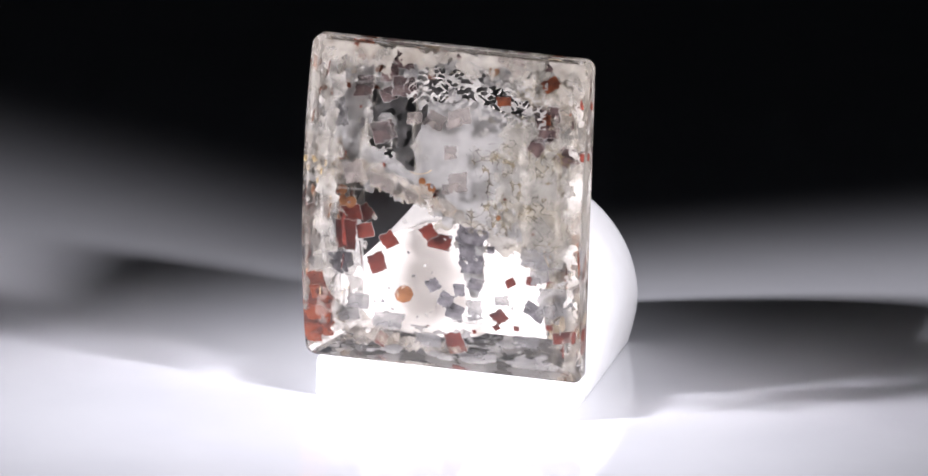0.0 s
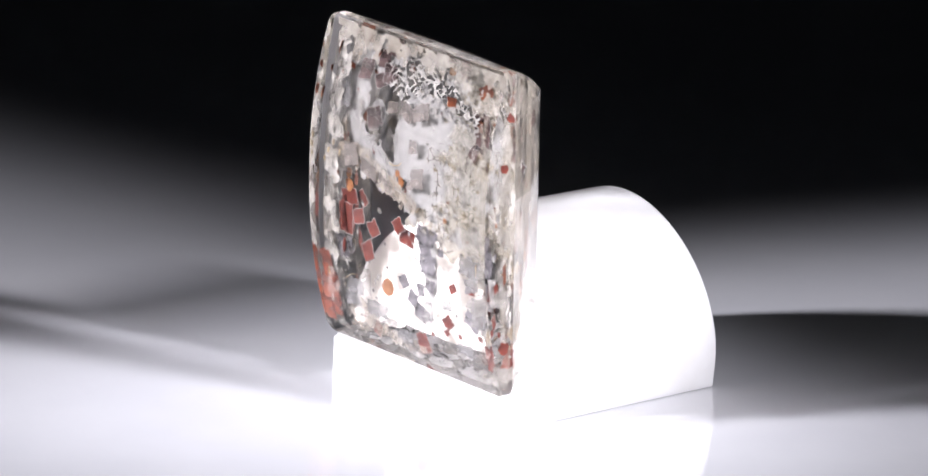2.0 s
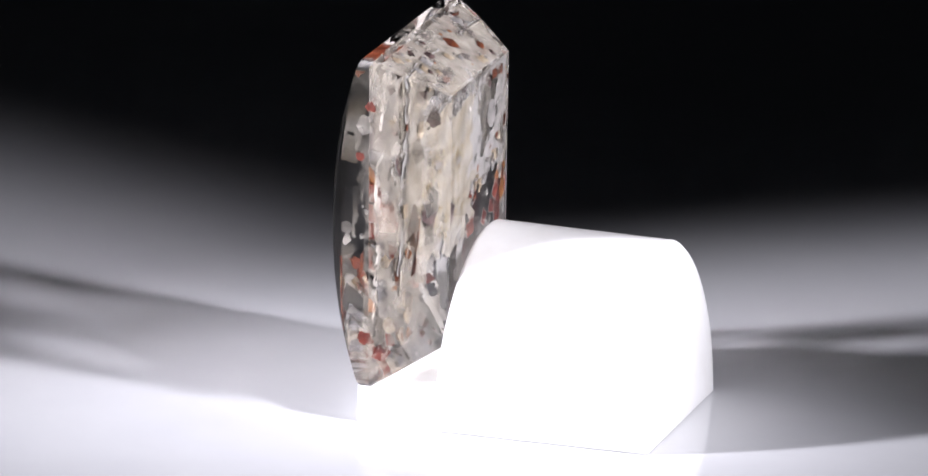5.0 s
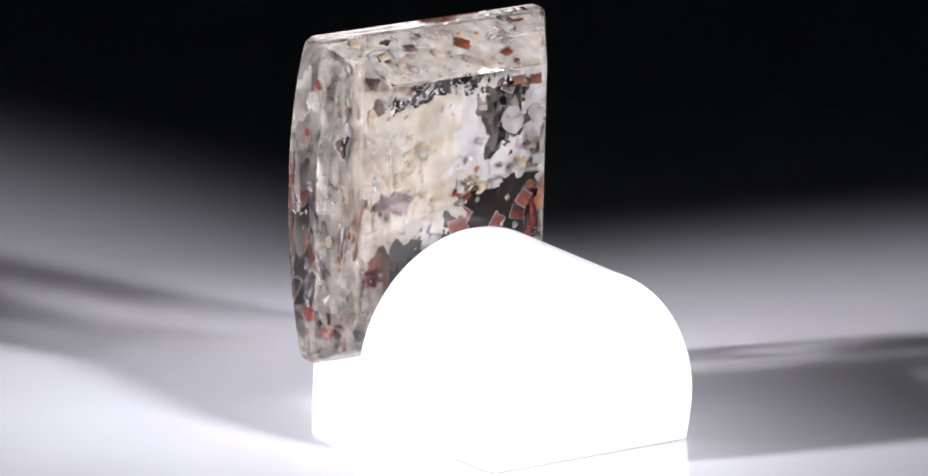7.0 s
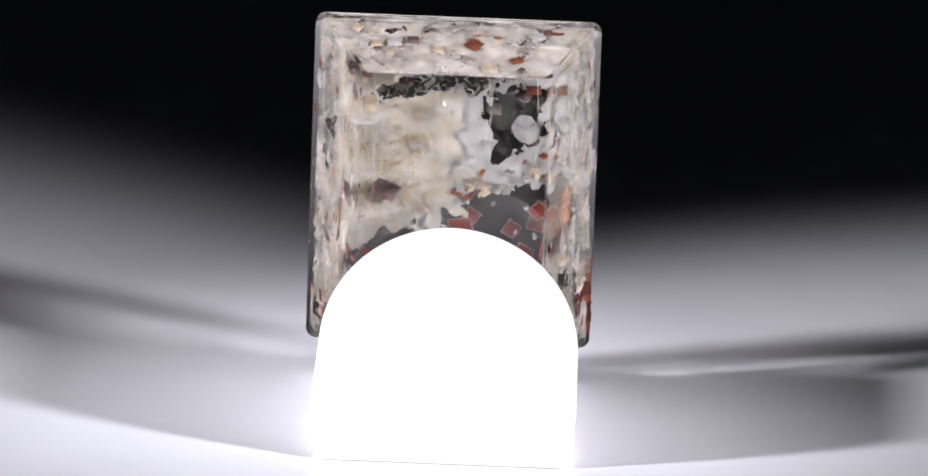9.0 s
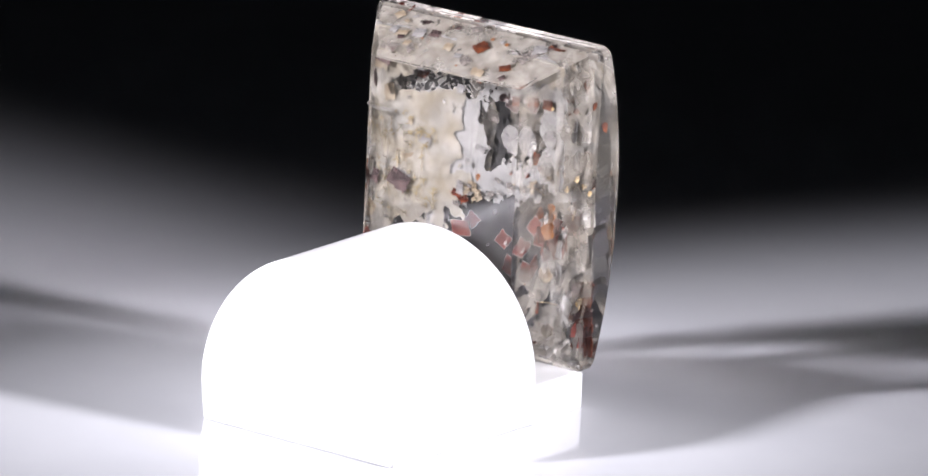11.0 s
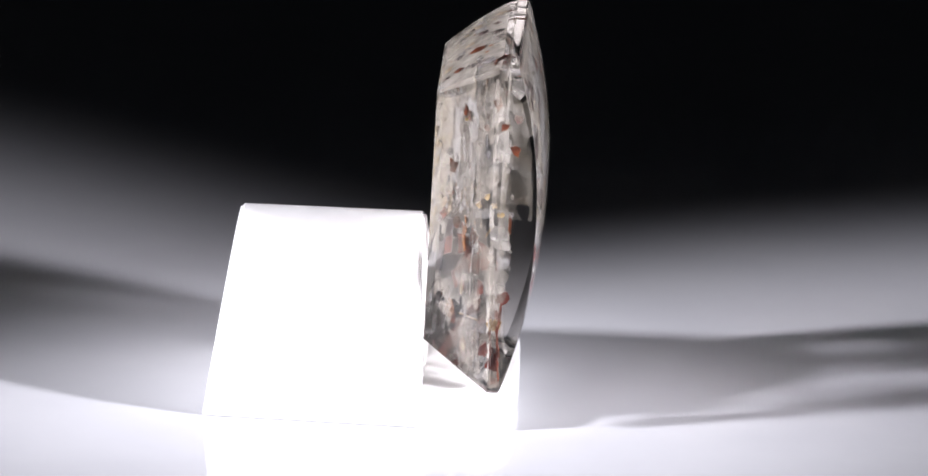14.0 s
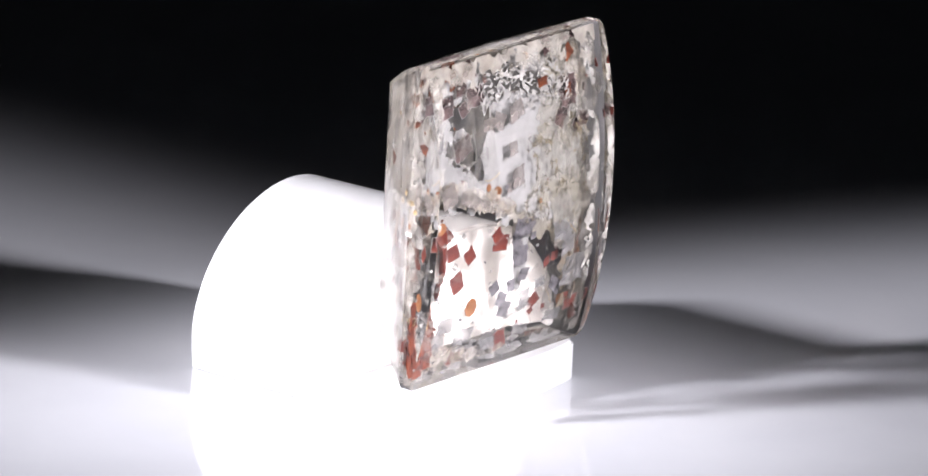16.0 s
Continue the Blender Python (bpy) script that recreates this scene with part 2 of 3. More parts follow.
def plate_outline(w, h, turn, ragged, rng):
    """A small crystal plate: a skewed oblong whose edges step and nick a little."""
    skew, c, sn = rng.uniform(-0.18, 0.18), math.cos(radians(turn)), math.sin(radians(turn))
    corners = [(-0.5, -0.5), (0.5, -0.5), (0.5, 0.5), (-0.5, 0.5)]
    corners = [(x * w * rng.uniform(0.86, 1.08) + skew * y * w, y * h * rng.uniform(0.86, 1.08)) for x, y in corners]
    out = []
    for i, (x, z) in enumerate(corners):
        u, v = corners[(i + 1) % 4]
        dx, dz = u - x, v - z
        n = math.hypot(dx, dz) or 1
        out.append((x, z))
        for k in (0.16, 0.31, 0.45, 0.57, 0.7, 0.85):
            d = ragged * min(w, h) * rng.choice((-1, -0.4, 0, 0, 0.5, 1)) * rng.uniform(0.4, 1)
            k += rng.uniform(-0.05, 0.05)
            out.append((x + dx * k - dz / n * d, z + dz * k + dx / n * d))
    return [(x * c - z * sn, x * sn + z * c) for x, z in out]


def plates(root, name, rows, mat, depth, rng, label="", rim=None, ragged=0.07, tilt=8, jitter=0.4):
    """Crystal plates that face the front: place, width, height and turn of each."""
    for x, z, w, h, turn in rows:
        pts = [(a * MM, b * MM) for a, b in plate_outline(w, h, turn, ragged, rng)]
        ob = part(name, slab(pts, -0.035 * MM, 0.035 * MM), mat, root, label)
        y = depth + rng.uniform(-jitter, jitter)
        ob.matrix_basis = Matrix.Translation(inside(x, y, z, 0.4 * max(w, h)) * MM - BASE) @ pose(0, 0, 0, rng.uniform(-tilt, tilt), 0, rng.uniform(-tilt, tilt))
        if rim and max(w, h) > 0.9:
            part("rim", ring(pts, 1 + 0.11 / max(w, h), -0.022 * MM, 0.022 * MM), rim, ob, "pale crust round the flake")


def side_flakes(root, name, side, rows, mat, rng, label="", ragged=0.2, tall=1.0, deep=0.35, rim=None):
    """Flakes that lie against a flank of the stone, facing along x."""
    for y, z, size in rows:
        pts = flake_outline(size, rng.choice((4, 5, 5)), rng.uniform(0, 1.5), ragged, rng, rng.uniform(0.8, 1.1))
        pts = [(px * MM, pz * tall * MM) for px, pz in pts]
        ob = part(name, slab(pts, -0.04 * MM, 0.04 * MM), mat, root, label)
        k = max(0.0, (y + 0.62 * size + 4.15) / 6.4)
        x = -11.93 + 4.2 * k + deep + rng.uniform(0, 0.5) if side < 0 else 13.17 - 4.35 * k - deep - rng.uniform(0, 0.5)
        ob.matrix_basis = Matrix.Translation(inside(x, y, z, 0.3) * MM - BASE) @ pose(0, 0, 0, rng.uniform(-8, 8), rng.uniform(-6, 6), 90 + rng.uniform(-12, 12))
        if rim and size > 0.9:
            part("rim", ring(pts, 1 + 0.1 / size, -0.025 * MM, 0.025 * MM), rim, ob, "pale crust round the flake")


def layer_y(x, z, depth, wave=0.35):
    """How far back a gently rolling layer lies at (x, z)."""
    return depth + wave * noise.noise((x * 0.22, z * 0.22, 2.0)) + 0.08 * noise.noise((x * 1.3, z * 1.3, 2.0))


def veil(root, name, field, depth, mat, label="", step=0.2, box=(-11.4, 12.6, 4.6, 31.6), wave=0.35, across=False, place=None, steps=None):
    """A thin sheet inside the stone, kept where field(x, z) > 0, its rim cut along the zero line. place: where (x, z) of the sheet lies, if it is aslant."""
    x0, x1, z0, z1 = box
    sx, sz = steps or (step, step)
    nx, nz = int((x1 - x0) / sx), int((z1 - z0) / sz)
    k = 0.0 if across else max(0.0, (depth + wave * 0.6 + 0.15 + 4.15) / 6.4)
    left, right, low, high = -11.93 + 4.2 * k + 0.12, 13.17 - 4.35 * k - 0.12, 3.55 + 3.65 * k + 0.12, 32.85 - 3.35 * k - 0.12

    def kept(x, z):
        if place:
            return field(x, z)
        if across:
            back = min(1.7, -4.15 + 6.4 * (12.2 - abs(depth - GX)) / 4.3, -4.15 + 6.4 * (GH - 0.3 - abs(z - GZ)) / 3.4)
            front = -4.1 - 3.0 * (1 - abs((z - GZ) / GH) ** 2.1)
            return min(field(x, z), back - x, x - front)
        inner = min(x - left, right - x, z - low, high - z)
        if inner < 2.0:
            inner -= max(0.0, 0.35 + 1.3 * fbm(x, z, 0.5, depth + 7.0))
        return min(field(x, z), inner)

    value = [[kept(x0 + i * sx, z0 + j * sz) for i in range(nx + 1)] for j in range(nz + 1)]
    verts, faces, index = [], [], {}

    def put(x, z):
        key = (round(x, 4), round(z, 4))
        if key not in index:
            index[key] = len(verts)
            y = layer_y(x, z, depth, wave)
            at = place(x, z) if place else (y, x, z) if across else (x, y, z)
            verts.append(Vector(at) * MM - BASE)
        return index[key]

    for j in range(nz):
        for i in range(nx):
            c = [(i, j), (i + 1, j), (i + 1, j + 1), (i, j + 1)]
            w = [value[b][a] for a, b in c]
            if max(w) <= 0:
                continue
            poly = []
            for k in range(4):
                (a, b), (d, e) = c[k], c[(k + 1) % 4]
                p, q = w[k], w[(k + 1) % 4]
                if p > 0:
                    poly.append(put(x0 + a * sx, z0 + b * sz))
                if (p > 0) != (q > 0):
                    f = p / (p - q)
                    poly.append(put(x0 + (a + (d - a) * f) * sx, z0 + (b + (e - b) * f) * sz))
            poly = list(dict.fromkeys(poly))
            if len(poly) > 2:
                faces.append(poly)
    me = bpy.data.meshes.new(name)
    me.from_pydata(verts, [], faces)
    me.materials.append(mat)
    me.polygons.foreach_set("use_smooth", [True] * len(faces))
    ob = new(name, me)
    ob.parent = root
    return tagged(ob, label)


def blob(x, z, cx, cz, rx, rz, turn=0.0):
    c, s = math.cos(radians(turn)), math.sin(radians(turn))
    dx, dz = x - cx, z - cz
    return 1 - math.hypot((dx * c + dz * s) / rx, (dz * c - dx * s) / rz)


def fbm(x, z, scale, seed):
    return noise.fractal((x * scale, z * scale, seed), 0.6, 2.1, 5)


def edge(x):
    """Height of the ragged lower edge of the milky layer."""
    if x < 0.3:
        return 17.1 - 0.3 * (x - 0.3)
    return 17.1 - 0.27 * (x - 0.3) - 0.6 * max(0.0, x - 7.5)


def dark_pane(x, z):
    """The clear panes in the upper half: one by the corner, and the torn strip along the top."""
    corner = max(blob(x, z, -4.9, 25.2, 2.7, 2.9), blob(x, z, -3.5, 22.0, 0.8, 1.1, 35)) - 0.32 * fbm(x, z, 0.75, 13.0)
    strip = max(blob(x, z, -0.2, 28.7, 3.2, 1.5), blob(x, z, 4.4, 27.6, 4.2, 1.0, -12)) - 0.1 - 0.5 * fbm(x, z, 0.9, 15.0)
    return max(corner, strip)


def milk_field(x, z):
    steps = noise.cell((x * 1.1, z * 1.1, 4.0))
    f = (z - edge(x)) * 0.3 + 0.22 * (steps - 0.5)
    f = max(f, blob(x, z, 2.9, 13.6, 0.9, 3.4), blob(x, z, -10.6, 14, 1.3, 4.5))
    return min(f, -dark_pane(x, z)) + 0.22 * fbm(x, z, 0.5, 3.0) + 0.14 * fbm(x, z, 2.0, 5.0)


def band_field(x, z):
    f = max(blob(x, z, -4.6, 19.9, 7.5, 1.1, -20), blob(x, z, -10.5, 21.0, 2.0, 2.6), blob(x, z, -7.5, 7, 4.0, 1.8, -20), blob(x, z, -9.5, 30, 2, 2.2),
            blob(x, z, -3, 5.6, 6, 0.9), blob(x, z, 10.2, 28, 2.2, 3.0, 40))
    return f - 0.12 + 0.55 * fbm(x, z, 0.9, 9.0)


def maze_field(x, z):
    f = max(blob(x, z, 0.2, 28.7, 4.6, 2.4), blob(x, z, 4.4, 27.5, 5.4, 1.9, -12), blob(x, z, 7.6, 28.6, 3.0, 1.5))
    u, v = x + 0.5 * noise.noise((x * 0.8, z * 0.8, 5.0)), z + 0.5 * noise.noise((x * 0.8, z * 0.8, 9.0))
    return min(f * 0.5, 0.13 - abs(noise.noise((u * 1.5, v * 2.7, 21.0))))


def worm_field(x, z):
    f = max(blob(x, z, 8.6, 19.2, 4.8, 5.5), blob(x, z, 4.5, 17.6, 3, 1.6), blob(x, z, 6, 22.5, 3.6, 2.2))
    gaps = noise.noise((x * 0.7, z * 0.7, 37.0)) + 0.38
    return min(f * 0.5, gaps, 0.07 - abs(noise.noise((x * 1.45, z * 1.45, 33.0))))


def windows(x, z):
    return max(dark_pane(x, z), 0.35 * (edge(x) - z) / 3 - 0.1)


def haze_field(x, z):
    """The sandy side of the layer, seen from behind; it leaves the bluish middle free."""
    f = 0.24 * (x + 0.2) + 0.6 * fbm(x, z, 0.45, 47.0)
    return min(max(f, blob(x, z, 9.4, 9, 1.8, 4), 0.5 * (z - 29.2) + 0.4 * fbm(x, z, 0.8, 49.0)), -windows(x, z) + 0.2 * fbm(x, z, 0.7, 51.0))


def front_field(x, z):
    return -0.08 - abs(noise.noise((x * 0.3, z * 0.3, 61.0))) + 0.25 * fbm(x, z, 0.9, 67.0) + 0.3 * (abs(x) / 12) ** 4


def crown_field(x, z):
    return 0.05 + 0.8 * fbm(x, z, 0.6, 81.0) + 0.3 * (z - 30.8)


def lower_field(x, z):
    return min((edge(x) - z) * 0.3 + 0.15, 0.45 + 0.4 * fbm(x, z, 0.35, 91.0))


def upper_slope(x, v):
    """A place just under the upper slope, v from 0 at the girdle to 1 at the table."""
    return x, -4.0 + 5.6 * v + 0.15 * noise.noise((x * 0.5, v * 4, 3.0)), 32.25 - 3.0 * v


def slope_field(x, v):
    clear = 0.5 * blob(x, v * 6.5, 2.0, 4.2, 1.6, 0.8) + 0.5 * blob(x, v * 6.5, -9, 4.5, 2.0, 1.2)
    return min(0.42 + 0.7 * fbm(x, v * 6.5, 0.5, 83.0) - max(0.0, clear), (11.6 - 3.9 * v - abs(x - GX)) * 0.5, v - 0.03, 0.97 - v)


def flank(side):
    """A place just under a flank, for its depth share and height."""
    def at(v, z):
        reach = 12.05 - 4.1 * v - 0.12 * noise.noise((v * 4, z * 0.3, side))
        return GX + side * reach, -4.1 + 5.6 * v, z
    return at


def flank_field(seed):
    def field(v, z):
        return min(0.24 + 0.7 * fbm(v * 6.5, z * 0.55, 0.45, seed) - 0.3 * abs(v - 0.55), v - 0.04, 0.95 - v, (GH - 0.9 - 3.4 * v - abs(z - GZ)) * 0.4)
    return field


def lower_slope(x, v):
    """A place just over the lower slope, v from 0 at the girdle to 1 at the table."""
    return x, -3.2 + 5.0 * v, 4.35 + 3.0 * v + 0.12 * noise.noise((x * 0.5, v * 4, 8.0))


def foot_slope_field(x, v):
    return min(-0.05 + 0.8 * fbm(x, v * 6, 0.45, 181.0), (11.0 - 3.9 * v - abs(x - GX)) * 0.5, v - 0.03, 0.97 - v)


def gauze_field(x, z):
    return min(dark_pane(x, z) + 0.2, 0.12 + 0.6 * fbm(x, z, 0.8, 193.0))


def rim_field(x, z):
    """Pale patches along the sides, mostly the left: the lit flank's brightness put into colour."""
    return min(0.45 * (abs(x - GX) - 10.2), 1.0) + 0.55 * fbm(x, z, 0.5, 197.0) - (0.35 if x > GX else 0.0) - 0.5 * max(0.0, blob(x, z, -11, 8, 2.5, 3.5))


def slope_plates(root, name, count, mat, rng, label, small=0.35, large=1.3):
    """Plates that lie flat under the upper slope."""
    for _ in range(count):
        v = rng.uniform(0.1, 0.9)
        x, size = GX + rng.uniform(-1, 1) * (10.6 - 3.8 * v), rng.uniform(small, large)
        pts = [(a * MM, b * MM) for a, b in plate_outline(size, size * rng.uniform(0.5, 1.1), rng.uniform(-45, 45), 0.13, rng)]
        ob = part(name, slab(pts, -0.03 * MM, 0.03 * MM), mat, root, label)
        ob.matrix_basis = Matrix.Translation((Vector(upper_slope(x, v)) + Vector((0, 0.05, 0.16))) * MM - BASE) @ pose(0, 0, 0, 62, 0, 0)


def hem_field(x, z):
    """A hair-thin crust along the torn edge of the cloudy layer."""
    return 0.028 + 0.02 * noise.noise((x * 1.1, z * 1.1, 71.0)) - abs(milk_field(x, z) - 0.02)


def cream_field(x, z):
    return min(0.2 * (x - 4.5) + 0.7 * fbm(x, z, 0.4, 57.0), milk_field(x, z) - 0.1)


def cross_field(seed):
    def field(y, z):
        return 0.3 - abs(noise.noise((y * 0.9, z * 0.14, seed))) + 0.22 * fbm(y, z * 0.4, 0.9, seed + 0.5)
    return field


def grain_field(seed):
    def field(y, z):
        return 0.3 - abs(noise.noise((y * 0.5, z * 0.2, seed))) + 0.35 * fbm(y, z, 0.7, seed + 0.5)
    return field


def fibre(root, start, heading, length, rng):
    """A hair-thin crooked golden rod of a few straight runs."""
    bm = bmesh.new()
    p, d, w = Vector((0, 0, 0)), Vector(heading).normalized(), 0.035 * MM
    rings = []
    for i in range(6):
        side = d.cross(Vector((0.3, 0.9, 0.2))).normalized()
        up = d.cross(side)
        rings.append([bm.verts.new(p + side * w * a + up * w * b) for a, b in ((1, 0), (0, 1), (-1, 0), (0, -1))])
        p = p + d * length / 5 * MM
        d = (d + Vector((rng.uniform(-0.35, 0.35), rng.uniform(-0.2, 0.2), rng.uniform(-0.35, 0.35)))).normalized()
    for a, b in zip(rings, rings[1:]):
        for i in range(4):
            bm.faces.new((a[i], a[(i + 1) % 4], b[(i + 1) % 4], b[i]))
    bm.faces.new(rings[0]), bm.faces.new(rings[-1][::-1])
    bmesh.ops.recalc_face_normals(bm, faces=bm.faces)
    ob = part("gold_fibre", bm, GOLD, root, "hair-thin golden mineral fibre", smooth=50)
    ob.location = inside(*start, length) * MM - BASE


def gemstone():
    root = new("gemstone")
    tagged(root, "clear rectangular quartz gemstone full of red flakes and milky veils", "gemstone")
    root.location = BASE
    gem_body(root)
    rng = random.Random(4)
    red = "brick-red mineral flake"
    plates(root, "red_flake", [(-8.2, 16.8, 2.0, 1.4, 10), (-8.5, 15.0, 1.7, 2.6, 4), (-6.8, 15.5, 1.4, 1.2, 15), (-4.7, 14.9, 1.4, 1.3, 32), (-5.8, 12.7, 1.5, 1.6, 25),
           (-1.1, 16.0, 1.3, 1.2, 35), (-0.2, 15.1, 2.0, 1.4, -8), (6.3, 12.3, 0.9, 0.8, 32), (5.3, 9.1, 1.2, 1.2, 35), (5.1, 8.1, 0.6, 0.6, 35), (3.2, 7.5, 0.4, 0.4, 10),
           (6.9, 8.2, 0.5, 0.5, 0), (1.4, 6.2, 1.7, 2.0, 15), (-5.4, 5.8, 1.0, 1.3, -30), (9.9, 8.6, 0.6, 0.5, 0), (11.1, 7.7, 1.8, 1.0, 10), (-9.0, 21.8, 0.6, 0.7, 5)],
           RED, -2.6, rng, red, PALE, jitter=0.6)
    plates(root, "ember_flake", [(-11.4, 10.3, 1.5, 2.4, 10), (-11.0, 8.4, 2.3, 2.8, -10), (-10.9, 6.6, 2.5, 2.5, 5), (-10.2, 9.5, 1.2, 1.4, 40), (-11.3, 5.6, 1.4, 1.8, 0)],
           EMBER, -4.3, rng, "orange-red iron stain at the corner", ragged=0.14, jitter=0.3)
    plates(root, "rust_flake", [(5.2, 28.0, 1.4, 0.8, 5), (9.2, 29.7, 1.4, 1.2, 30), (8.9, 26.6, 0.8, 0.9, 10), (-7.5, 31.4, 1.5, 1.9, 10), (-8.1, 31.7, 1.1, 0.9, 0), (-9.1, 28.0, 1.0, 0.5, -10)],
           RUST, -3.0, rng, "rust-brown mineral flake", ragged=0.12)
    flakes(root, "orange_flake", [(-3.4, 10.2, 1.4, 90), (5.0, 17.8, 0.4, 0), (-8.2, 17.8, 0.8, 0), (-1.2, 19.7, 0.9, 40), (3.9, 30.1, 0.8, 0), (-2.0, 20.1, 0.5, 40)], ORANGE, (8, 9), 0.08, -2.3, rng, "orange iron-stained spot")
    plates(root, "grey_flake", [(2.8, 16.0, 2.6, 1.5, -8), (2.2, 14.8, 1.6, 1.3, 0), (2.7, 13.5, 2.0, 1.6, 5), (4.4, 14.9, 0.7, 0.6, 8), (-0.7, 11.3, 1.2, 1.1, 30), (1.7, 11.1, 1.0, 1.1, 10),
           (3.2, 11.8, 1.3, 1.1, -10), (0.5, 10.1, 1.3, 1.5, -25), (1.3, 9.1, 1.6, 1.6, -20), (8.4, 9.8, 2.0, 1.3, -30), (-9.2, 12.4, 1.5, 2.0, 10), (-8.5, 12.9, 0.8, 0.9, 0)],
           GREY, -2.4, rng, "smoky grey metallic flake", ragged=0.1)
    plates(root, "cloud_flake", [(3.3, 9.6, 1.4, 2.0, 10), (5.6, 10.6, 1.4, 0.9, 5), (8.4, 14.5, 2.6, 1.7, -10), (10.4, 10.9, 3.2, 2.6, 0), (9.0, 13.2, 1.7, 1.2, 20), (-7.3, 9.2, 1.9, 1.4, 0),
           (-8.2, 7.9, 2.0, 1.4, 10), (-0.8, 6.2, 2.2, 1.2, 0), (-4.6, 7.7, 2.8, 1.5, 0), (8.0, 7.1, 2.2, 1.1, 0), (-10.2, 26.6, 1.2, 2.6, 0), (-9.4, 25.2, 1.4, 1.6, 10)],
           CLOUD, -3.2, rng, "smoky translucent flake", ragged=0.12)
    plates(root, "brown_flake", [(-4.5, 30.3, 2.0, 1.7, 10), (-3.9, 28.2, 2.2, 1.7, 5), (-7.5, 27.8, 1.7, 1.7, 5), (-5.3, 29.1, 1.5, 1.7, 0), (-5.6, 24.1, 2.0, 1.8, 20), (9.0, 26.3, 2.2, 2.8, 0),
           (8.3, 24.4, 1.3, 2.2, -35), (10.8, 23.5, 1.7, 1.7, -30), (-5.4, 27.3, 1.3, 1.2, 20)], BROWN, -2.2, rng, "purplish brown mica flake", PALE, ragged=0.09)
    plates(root, "taupe_flake", [(1.3, 26.2, 2.1, 1.5, 15), (-1.0, 25.6, 1.7, 1.4, -25), (-2.7, 25.7, 1.4, 1.1, 10), (0.6, 23.1, 1.1, 1.2, 8), (1.4, 20.6, 1.6, 1.7, 10), (-7.9, 20.6, 1.8, 1.9, 20),
           (0.3, 19.8, 0.7, 0.9, 0), (-5.4, 19.9, 2.2, 1.2, -20), (-3.2, 19.0, 2.0, 1.0, -24)], TAUPE, -2.9, rng, "dull taupe mica flake", ragged=0.1)
    for x, z, size in ((4.7, 6.6, 0.8), (6.2, 5.7, 1.3), (9.6, 6.8, 0.9), (-5.7, 23.9, 2.0)):
        pts = [(a * MM, b * MM) for a, b in flake_outline(size, 7, 0.2, 0.26, rng)]
        ob = part("hollow_rim", ring(pts, 1.08, -0.04 * MM, 0.04 * MM), FROST, root, "white outline of a hollow crystal")
        ob.location = inside(x, -3.4, z, 0.6 * size) * MM - BASE
    veil(root, "milky_veil", milk_field, -1.9, MILK, "cloudy bluish white veil")
    veil(root, "beige_veil", band_field, -2.7, BEIGE, "grainy beige veil")
    veil(root, "maze_veil", maze_field, -3.1, PALE, "white maze of fine healed cracks", step=0.12, box=(-4.5, 9, 25.8, 31.4))
    veil(root, "thread_veil", worm_field, -3.0, THREAD, "fine wriggling olive threads", step=0.1, box=(-0.5, 12.4, 13, 25.5))
    veil(root, "hem_veil", hem_field, -1.97, IVORY, "hair-thin white crust along the torn layer", step=0.12)
    veil(root, "gauze_veil", gauze_field, -2.75, GAUZE, "smoky gauze in the clear panes", step=0.2, box=(-9, 9, 20, 31))
    # added pale veil: stands in for lamplight on the flank
    veil(root, "bright_rim_veil", rim_field, -3.7, IVORY, "pale veil added to brighten the side of the stone", step=0.2, wave=0.2)
    veil(root, "cream_veil", cream_field, -2.12, CREAM, "thin cream veil over the cloudy layer", step=0.25)
    veil(root, "slope_veil", slope_field, 0, CROWN, "sandy beige layer under the upper slope", steps=(0.2, 0.03), box=(-11.2, 12.4, 0, 1), place=upper_slope)
    veil(root, "slope_veil", foot_slope_field, 0, ASH, "ash-grey layer over the lower slope", steps=(0.2, 0.03), box=(-10.4, 11.6, 0, 1), place=lower_slope)
    for side in (-1, 1):
        veil(root, "flank_veil", flank_field(141.0 + side), 0, FLANK, "streaky smoky layer under the flank", steps=(0.03, 0.2), box=(0, 1, 4.4, 32.0), place=flank(side))
    veil(root, "haze_veil", haze_field, -1.65, HAZE, "sandy beige layer deep in the stone", step=0.2, box=(-11.4, 12.6, 4.6, 31.6))
    for at, seed, front, mat in ((-9.5, 71, -4.2, FAINT), (10.2, 77, -4.2, CROSS)):
        veil(root, "cross_veil", cross_field(seed), at, mat, "streaky beige veil across the stone", step=0.2, box=(front, 1.8, 4.4, 32.0), wave=0.5, across=True)
    for at, seed, front, foot in ((-11.1, 101, -4.5, 4.2), (-6.6, 103, -6.6, 20.0), (-2.4, 105, -4.5, 19.0), (7.6, 107, -6.6, 16.0), (11.9, 111, -4.5, 4.2)):
        veil(root, "cross_veil", grain_field(seed), at, GRAIN, "thin grainy beige veil across the stone", step=0.25, box=(front, 1.8, foot, 32.2), wave=0.7, across=True)
    veil(root, "haze_veil", front_field, -4.6, FAINT, "thin patchy haze under the dome", step=0.25, box=(-11.0, 12.2, 6.8, 29.6), wave=0.8)
    veil(root, "thread_veil", worm_field, -1.45, FINE, "fine wriggling golden threads", step=0.1, box=(-0.5, 11.6, 15, 25.5))
    veil(root, "crown_veil", crown_field, -4.5, CROWN, "sandy beige layer along the upper edge", step=0.2, box=(-11.2, 12.4, 29.2, 32.3), wave=0.15)
